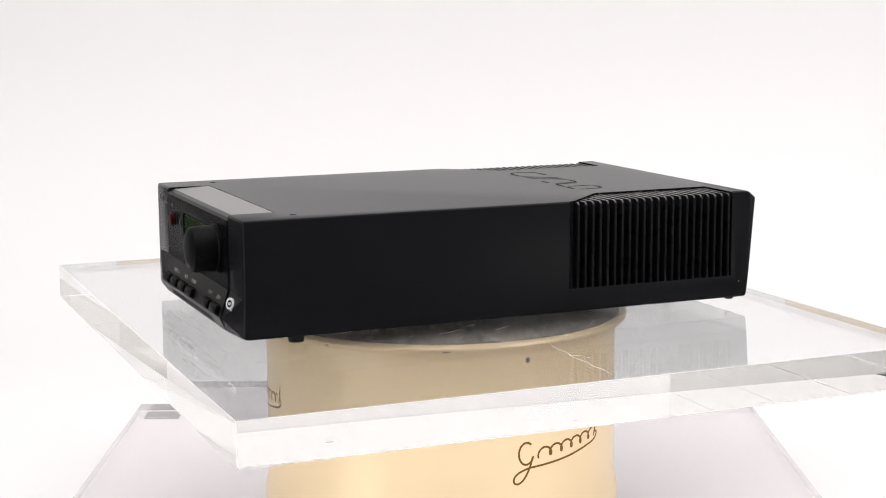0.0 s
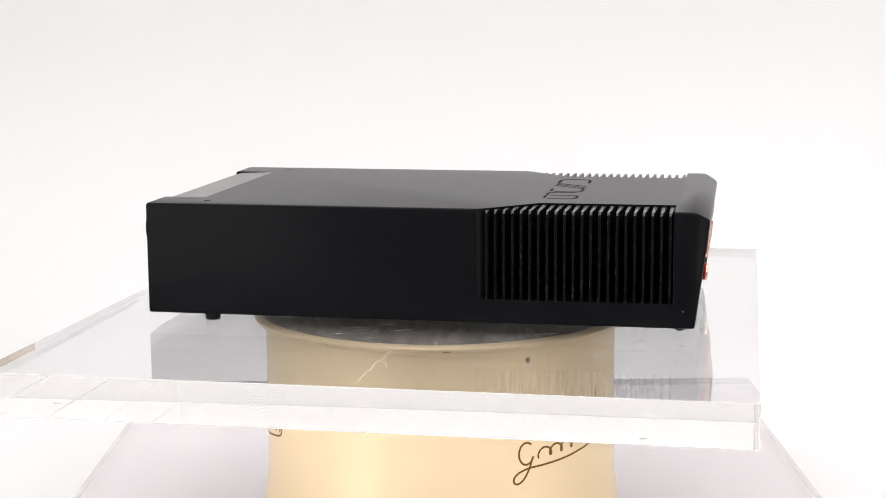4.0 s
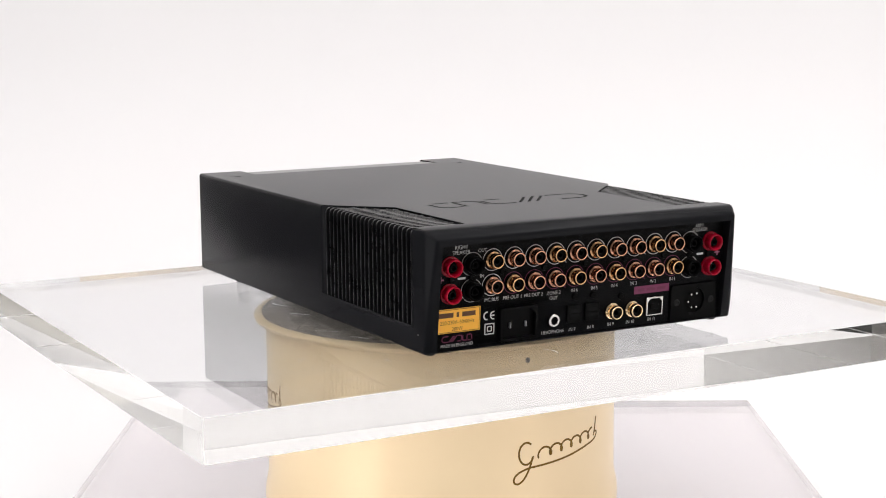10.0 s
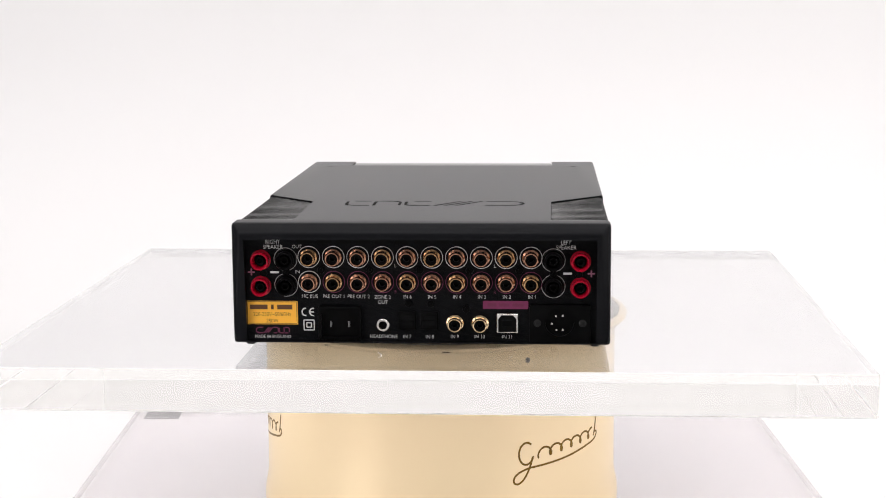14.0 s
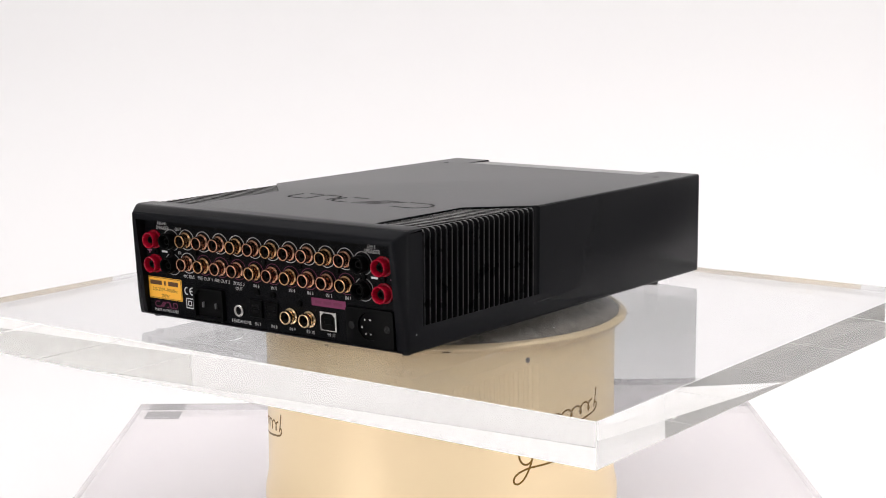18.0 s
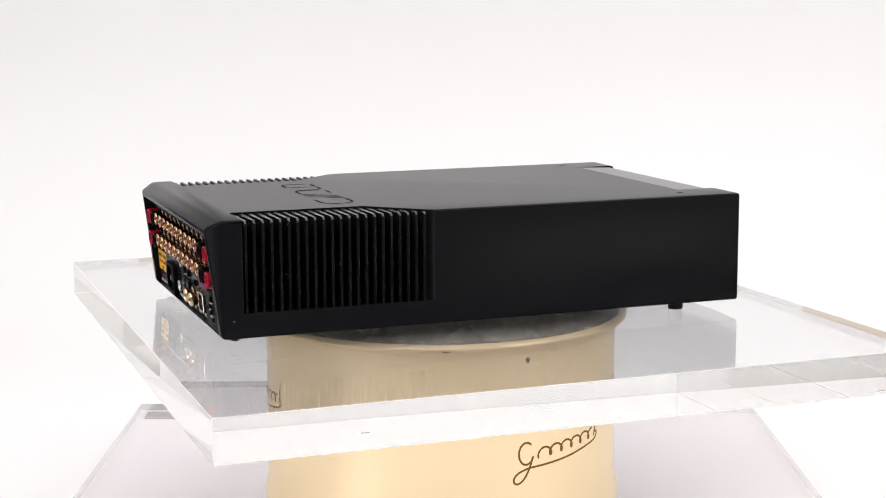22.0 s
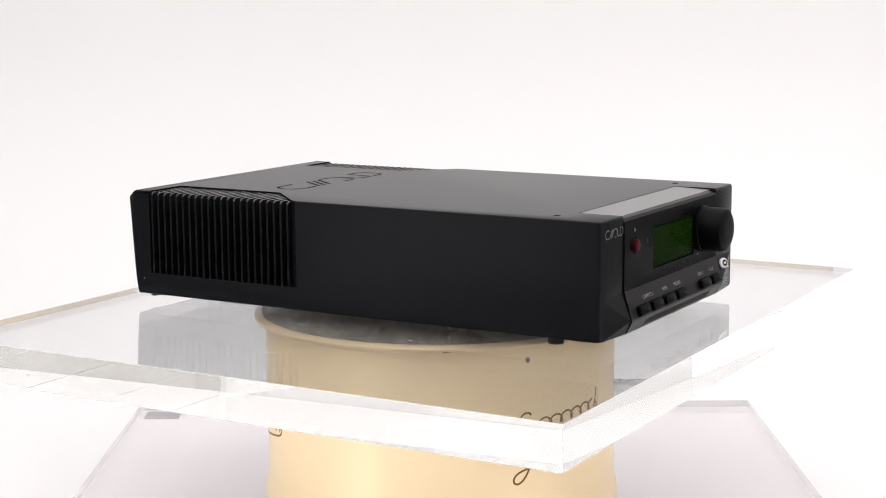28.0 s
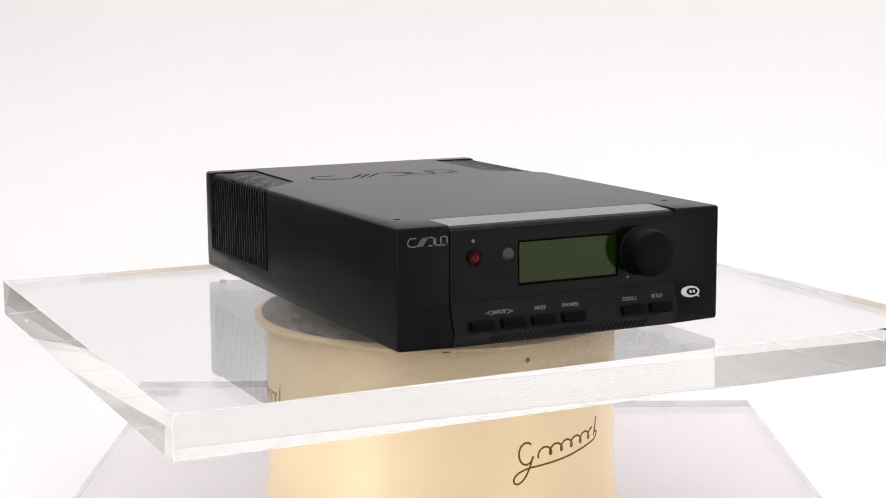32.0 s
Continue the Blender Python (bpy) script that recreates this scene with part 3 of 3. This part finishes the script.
    for x in (-56.6, -37.0, -17.3, 2.3, 42.3, 61.5):
        # flat dark plate round the key, for the shade of its well
        part("key_well", prism(round_rect(16.4, 6.6, 1.4), 0, 0.12), GROOVE, p, m=sl(x, 18.0), smooth=0)
        part("key", prism(round_rect(15.2, 5.3, 1.2), 0.05, 2.6, 0.6), MATT, AMP, m=sl(x, 18.0))
    for txt, x in (("INPUT", -44.6), ("MUTE", -18.3), ("PHONES", 1.4), ("ZONE 2", 41.3), ("SETUP", 60.4)):
        lettering(txt, 3.2, GREY_INK, p, sl(x, 24.4) @ Matrix.Translation((0, 0, 0.06)), 0.9)
    for x, s in ((-51.2, 1), (-38.0, -1)):
        part("arrow", strokes([[(s * 2, 1.1), (-s * 2.0, 0), (s * 2, -1.1)]], 0.3, 0.02, 0.1), GREY_INK, p, m=sl(x, 24.4), smooth=0)
    # vent slots under the keys: flat dark strips in place of the openings' shade
    under = basis((0, -169.75, 13.1), (1, 0, 0), (0, -3.25, 6.4), (0, -6.4, -3.25))
    for i in range(31):
        x = -49.5 + i * 3.35
        part("vent_slot", strokes([[(x - 1.0, -5.6), (x + 1.0, -1.2)]], 1.5, 0.02, 0.08), GROOVE, p, m=under, smooth=0)
    # badge on the corner facet: plain white oval shapes
    nrm = (Vector((29.1, 0.4, 0))).cross(Vector((0, -5.5, -16.5))).normalized()
    nrm = -nrm if nrm.y > 0 else nrm
    up = (Vector((0, 0, 1)) - nrm * nrm.z).normalized()
    fm = basis((84.2, -166.2, 24.8), up.cross(nrm), up, nrm)
    oval = Matrix.Diagonal((1.2, 0.64, 1, 1))
    b = part("badge", lathe([(0, 0), (5.3, 0), (5.3, 0.9), (5.1, 1.0), (0, 1.0)], 40), WHITE_INK, AMP, "white oval badge with a black oval inside", m=fm @ oval)
    part("badge_oval", lathe([(0, 0.9), (3.4, 0.9), (3.4, 1.06), (0, 1.06)], 32), GROOVE, b, m=fm @ Matrix.Translation((0.9, -0.1, 0)) @ oval, smooth=0)
    part("badge_tail", strokes([[(4.2, -2.3), (5.6, -3.3)]], 0.8, 0.2, 0.95), WHITE_INK, b, m=fm, smooth=0)
    for x in (-0.2, 2.2):
        part("badge_bar", box(x - 0.7, x + 0.7, -0.9, 0.7, 1.0, 1.12), WHITE_INK, b, m=fm, smooth=0)
    logo_mark("maker_mark", AMP, SILVER_INK, FRONT @ Matrix.Translation((-99.4, 64.6, -0.65)), 24, 4.6, 0.5, 0.0, 0.12)


def logo_mark(name, parent, mat, m, w, h, pen, z0, z1):
    """Plain shapes in the mark's place: an open arc, three slanted bars, and three open round-cornered loops."""
    k = w / 24.0
    arc = [(5.2 * k, 0), (2.4 * k, 0)] + [(2.4 * k - 2.2 * k * math.sin(radians(a)), h / 2 - h / 2 * math.cos(radians(a))) for a in range(15, 166, 15)] + [(2.4 * k, h), (5.2 * k, h)]
    bars = [[(x * k, 0), ((x + 3.4) * k, h)] for x in (5.8, 7.2, 8.6)]
    boxes = []
    for x0, x1, turned in ((12.6, 16.0, 0), (16.8, 20.2, 1), (20.8, 24.0, 0)):
        r = 0.3 * h
        end = [(x1 * k - r + r * math.sin(radians(a)), h - r + r * math.cos(radians(a))) for a in range(0, 91, 18)]
        loop = [(x0 * k, h)] + end + [(x1 * k, 0.12 * h)]
        boxes.append([((x0 + x1) * k - x, h - y) for x, y in loop] if turned else loop)
        boxes.append([(x0 * k, 0), ((x0 + 0.72 * (x1 - x0)) * k, 0)] if not turned else [(x1 * k, 0.12 * h), (x1 * k, h)])
    mark = part(name, strokes([arc], pen, z0, z1), mat, parent, "plain-shaped maker's mark", m=m, smooth=0)
    for line in bars + boxes:
        part("mark_bar", strokes([line], pen, z0, z1), mat, mark, m=m, smooth=0)


def top_details():
    # near-black strokes laid on the top, for the shade in the engraving
    logo_mark("engraved_mark", AMP, GROOVE, Matrix.Translation((-57, 75, TOP)), 108, 20, 1.8, -0.3, 0.05)
    for s in (-1, 1):
        part("screw", lathe([(0, 73.3), (2.0, 73.3), (2.0, 74.2), (1.2, 74.4), (0, 74.4)], 18), MATT, AMP, m=Matrix.Translation((s * 89.8, -129.5, 0)))
        f = part("foot", lathe([(0, 0.12), (4.3, 0.12), (4.7, 0.8), (4.9, 3.0), (4.7, 6.7), (0, 6.7)], 32), RUBBER, AMP, m=Matrix.Translation((s * 88, -128.5, 0)))
        part("foot", lathe([(0, 0.12), (4.3, 0.12), (4.7, 0.8), (4.9, 3.0), (4.7, 6.7), (0, 6.7)], 32), RUBBER, AMP, m=Matrix.Translation((s * 68, 136, 0)))
        part("corner_stud", lathe([(0, 4.4), (2.3, 4.4), (2.7, 4.8), (2.8, 6.8), (0, 6.8)], 24), RUBBER, AMP, m=Matrix.Translation((s * 97.5, 162, 0)))
        part("side_screw", lathe([(0, 0), (0.55, 0), (0.45, 0.3), (0, 0.35)], 12), SILVER_INK, AMP, m=Matrix.Translation((s * 105.6, 164.0, 17)) @ Matrix.Rotation(radians(90 * s), 4, "Y"))


def at(x, z, off=0.0):
    """A place on the rear panel: x to the amplifier's right, z up, off outwards."""
    return REAR @ Matrix.Translation((-x, z * 1.0017, off))


def rear():
    p = part("rear_panel", box(-97.9, 97.9, 8.1, 67.1, -2.5, 0.0), PANEL, AMP, "dark grey rear panel with printed legends", m=REAR, smooth=0)
    # vent slots along the top: flat dark shapes in place of the openings' shade
    for i in range(13):
        part("vent_slot", prism(round_rect(8.6, 2.2, 1.0), 0.01, 0.06), GROOVE, p, m=at(64.5 - i * 10.9, 64.6), smooth=0)
    shell = [(2.95, -1), (3.0, 5.9), (3.2, 6.4), (3.5, 6.5), (3.85, 6.4), (4.15, 5.9), (4.15, 4.1), (3.85, 3.6), (3.9, 1.8), (4.8, 1.3), (4.8, 0.0)]
    sockets = {m.name: finish("socket", lathe(shell, 28), m, 40) for m in (GOLD, COPPER, PALE_GOLD)}
    core = finish("insulator", add(lathe([(0, 2.0), (2.7, 2.0), (2.7, 0.0)], 20), ring(1.6, 2.9, 1.9, 4.8, 20)), MATT, 40)
    # phono sockets in two rows
    for row, z in enumerate((55.8, 41.6)):
        for i in range(10):
            x = 62.4 - 13.78 * i
            white = row == 0 or i == 0
            part("printed_ring", ring(5.95, 6.3, 0.01, 0.06, 40), WHITE_INK if white else MAGENTA_INK, p, m=at(x, z), smooth=0)
            s = shared("phono_socket", sockets[(GOLD if (i * 7 + row * 3) % 5 < 2 else COPPER).name], AMP, mm(at(x, z)))
            shared("insulator", core, s, Matrix())
    for x, z in ((-19.2, 18.5), (-33.3, 18.3)):
        s = shared("phono_socket", sockets[PALE_GOLD.name], AMP, mm(at(x, z)))
        shared("insulator", core, s, Matrix())
    # loudspeaker terminals
    post = [(3.3, 1), (4.0, 5.8), (4.3, 6.3), (4.7, 6.4), (4.95, 6.1), (5.05, 5.6), (5.0, 3.0), (4.9, 2.6), (4.9, 1.2), (5.8, 1.0), (5.8, 0.0)]
    for x, z, red in ((89.4, 54.2, 1), (89.6, 39.2, 1), (-89.0, 54.2, 1), (-89.0, 39.2, 1), (75.5, 54.5, 0), (75.5, 39.7, 0), (-74.0, 54.5, 0), (-74.0, 39.7, 0)):
        t = part("speaker_terminal", lathe(post, 28), RED if red else MATT, AMP, "red speaker terminal" if red else "black speaker terminal", m=at(x, z), smooth=30)
        part("contact", add(lathe([(0, 1.4), (3.4, 1.4), (3.4, 0.5)], 20), ring(1.6, 2.2, 1.4, 4.2, 16)), GROOVE, t, m=at(x, z))
        if not red:
            part("printed_ring", ring(6.3, 6.7, 0.01, 0.05, 36), GREY_INK, p, m=at(x, z), smooth=0)
    for s in (-1, 1):
        part("minus_sign", box(-2.4, 2.4, -0.6, 0.6, 0.01, 0.06), WHITE_INK, p, m=at(s * 81.9, 47.0), smooth=0)
        part("plus_sign", prism([(-0.45, -2), (0.45, -2), (0.45, -0.45), (2, -0.45), (2, 0.45), (0.45, 0.45), (0.45, 2), (-0.45, 2), (-0.45, 0.45), (-2, 0.45), (-2, -0.45), (-0.45, -0.45)], 0.01, 0.06), PINK_INK, p, m=at(s * 95.0, 47.0), smooth=0)
    # small panel screws
    for x, z in ((88, 46.8), (75.3, 46.9), (-74, 46.9), (-88, 46.8), (55.5, 48.7), (28, 48.7), (0.2, 48.7), (-27.5, 48.7), (-55.2, 48.7), (6.7, 29.6), (-5.7, 29.4), (-25.6, 26.6)):
        part("screw", lathe([(0, 1.0), (0.9, 1.0), (1.0, 1.4), (2.0, 1.3), (2.2, 0.6), (2.2, 0)], 16), MATT, p, m=at(x, z))
    # rating label: the maker's line is drawn as bars
    lab = part("rating_label", box(-14.6, 14.6, -6.8, 6.8, 0.01, 0.12), YELLOW_STICKER, p, "orange-yellow rating label", m=at(84.0, 23.7), smooth=0)
    part("label_border", strokes([[(-14, -6.3), (14, -6.3)], [(14, -6.3), (14, 6.3)], [(14, 6.3), (-14, 6.3)], [(-14, 6.3), (-14, -6.3)]], 0.3, 0.1, 0.16), BROWN_INK, lab, m=at(84.0, 23.7), smooth=0)
    for x0, x1 in ((-12.5, -2.5), (-0.5, 1.0), (3.0, 11.5)):
        part("print_bar", box(x0, x1, 1.9, 4.6, 0.1, 0.16), BROWN_INK, lab, m=at(84.0, 23.7), smooth=0)
    lettering("220-230V~50/60Hz", 3.2, BROWN_INK, lab, at(84.0, 22.7, 0.16))
    lettering("280W", 3.2, BROWN_INK, lab, at(84.0, 18.9, 0.16))
    logo_mark("maker_mark", AMP, MAGENTA_INK, at(93.5, 11.9, 0.02), 19, 3.2, 0.6, 0.0, 0.06)
    lettering("MADE IN ENGLAND", 2.7, WHITE_INK, p, at(83.9, 9.7, 0.05))
    # approval marks
    for dx in (-1.9, 2.4):
        arc = [(dx + 1.9 * math.cos(radians(a)), 2.1 * math.sin(radians(a))) for a in range(75, 286, 15)]
        part("approval_mark", strokes([arc] + ([[(dx - 1.7, 0), (dx + 0.6, 0)]] if dx > 0 else []), 0.75, 0.01, 0.06), WHITE_INK, p, m=at(63.2, 24.2), smooth=0)
    for w in (2.9, 1.3):
        sq = [(-w, -w), (w, -w), (w, w), (-w, w), (-w, -w)]
        part("class_mark", strokes([[a, b] for a, b in zip(sq, sq[1:])], 0.6, 0.01, 0.06), WHITE_INK, p, m=at(63.2, 16.6), smooth=0)
    # mains inlet
    fr = prism(round_rect(24.6, 19.6, 1.6), 0, 3.0, 0.5)
    fr.transform(at(45.4, 18.4))
    hole = prism([(-10.6, -8.0), (10.6, -8.0), (10.6, 5.0), (7.6, 8.2), (-7.6, 8.2), (-10.6, 5.0)], 0.4, 9)
    hole.transform(at(45.4, 18.4))
    inlet = carve(fr, [hole], "mains_inlet", MATT, AMP, "black mains inlet with two blades")
    for dx in (-5.2, 5.0):
        part("blade", box(dx - 0.5, dx + 0.5, -1.6, 1.6, 0.4, 2.0, 0.2, 1), SILVER_INK, inlet, m=at(45.4, 17.6))
    # headphone jack
    j = part("headphone_jack", lathe([(2.2, 0.2), (2.2, 1.8), (2.4, 2.1), (3.4, 2.1), (3.7, 1.8), (3.7, 0)], 28), STEEL, AMP, "bright-rimmed headphone jack", m=at(21.3, 17.2))
    part("hole", lathe([(0, 0.3), (2.2, 0.3), (2.2, 0.1)], 16), GROOVE, j, m=at(21.3, 17.2))
    # optical inputs
    for x in (7.6, -4.9):
        o = part("optical_socket", box(-4.9, 4.9, -5.3, 5.3, 0, 1.6, 0.4, 1), MATT, AMP, m=at(x, 19.8))
        part("shutter", box(-3.3, 3.3, -3.2, 3.2, 1.55, 1.75, 0.1, 1), GLOSS, o, m=at(x, 19.8))
        part("shutter_bar", box(-3.5, 3.5, -0.3, 0.3, 1.7, 2.1), MATT, o, m=at(x, 19.8))
    # usb socket
    fr = box(-6.0, 6.0, -5.6, 5.6, 0, 2.6, 0.3, 1)
    fr.transform(at(-48.5, 18.8))
    hole = prism([(-5.1, -4.8), (5.1, -4.8), (5.1, 2.6), (3.2, 4.8), (-3.2, 4.8), (-5.1, 2.6)], 0.4, 9)
    hole.transform(at(-48.5, 18.8))
    u = carve(fr, [hole], "usb_socket", STEEL, AMP, "bright steel square socket")
    part("tongue", box(-2.8, 2.8, -1.6, 1.8, 1.9, 2.5, 0.2, 1), MATT, u, m=at(-48.5, 18.8))
    part("usb_floor", prism([(-5.0, -4.7), (5.0, -4.7), (5.0, 2.5), (3.1, 4.7), (-3.1, 4.7), (-5.0, 2.5)], 0.45, 1.7), GROOVE, u, m=at(-48.5, 18.8), smooth=0)
    # five-pin power socket
    fr = prism(round_rect(34.0, 22.4, 2.0), 0, 1.8, 0.4)
    fr.transform(at(-77.8, 18.4))
    hole = lathe([(0, 0.3), (8.0, 0.3), (8.0, 6), (0, 6)], 36)
    hole.transform(at(-77.6, 19.4))
    x = carve(fr, [hole], "power_socket", MATT, AMP, "black round five-pin socket on a plate")
    for a in (119, 68, 186, 247, 294):
        part("pin", lathe([(0, 2.6), (0.55, 2.6), (0.65, 2.3), (0.65, 0.2)], 12), STEEL, x,
             m=at(-77.6 - 4.4 * math.cos(radians(a)), 19.4 + 4.4 * math.sin(radians(a))))
    for dx in (-12.6, 12.6):
        part("screw", lathe([(0, 2.0), (1.0, 2.0), (1.1, 2.4), (2.0, 2.2), (2.2, 1.7)], 16), RUBBER, x, m=at(-77.8 + dx, 19.0))
    part("warning_strip", box(-12.6, 12.6, -2.3, 2.3, 0.01, 0.12), PINK_STICKER, p, "magenta warning strip", m=at(-47.5, 28.9), smooth=0)
    for x0, x1 in ((-10, -5.2), (-3.6, 2.2), (3.8, 10)):
        part("print_bar", box(x0, x1, -0.9, 0.9, 0.1, 0.16), MAGENTA_INK, p, m=at(-47.5, 28.9), smooth=0)
    # printed legends
    for txt, x, z in (("RIGHT", 82.4, 64.3), ("SPEAKER", 82.4, 61.4), ("OUT", 69.0, 61.6), ("IN", 68.9, 47.2), ("MC BUS", 62.4, 33.2), ("PRE OUT 1", 48.7, 33.2),
                      ("PRE OUT 2", 34.8, 33.2), ("ZONE 2", 21.3, 33.0), ("OUT", 21.3, 30.0), ("IN 6", 7.3, 33.2), ("IN 5", -6.5, 33.2), ("IN 4", -20.4, 33.3),
                      ("IN 3", -34.3, 33.3), ("IN 2", -48.2, 33.4), ("IN 1", -62.3, 33.4), ("HEADPHONE", 21.0, 10.2), ("IN 7", 7.8, 10.2), ("IN 8", -4.9, 10.2),
                      ("IN 9", -19.0, 10.4), ("IN 10", -32.9, 10.4), ("IN 11", -48.5, 10.5), ("LEFT", -80.9, 64.4), ("SPEAKER", -81.0, 61.6), ("L", 13.9, 51.0), ("L", -41.5, 51.0)):
        lettering(txt, 3.3 if txt in ("RIGHT", "LEFT", "SPEAKER") else 3.0, WHITE_INK, p, at(x, z, 0.05), 0.88)
    for x in (13.9, -41.5):
        lettering("R", 2.75, MAGENTA_INK, p, at(x, 36.0, 0.05))


casing()
fins()
front()
top_details()
rear()


def motions():
    rows = [(i / 2, pose(0, 0, Z0, 0, 0, turn(i / 2))) for i in range(65)]
    walk(slab_ob, rows)
    walk(AMP, [(t, Matrix.Translation((0, 0, -0.0009)) @ m) for t, m in rows])


motions()
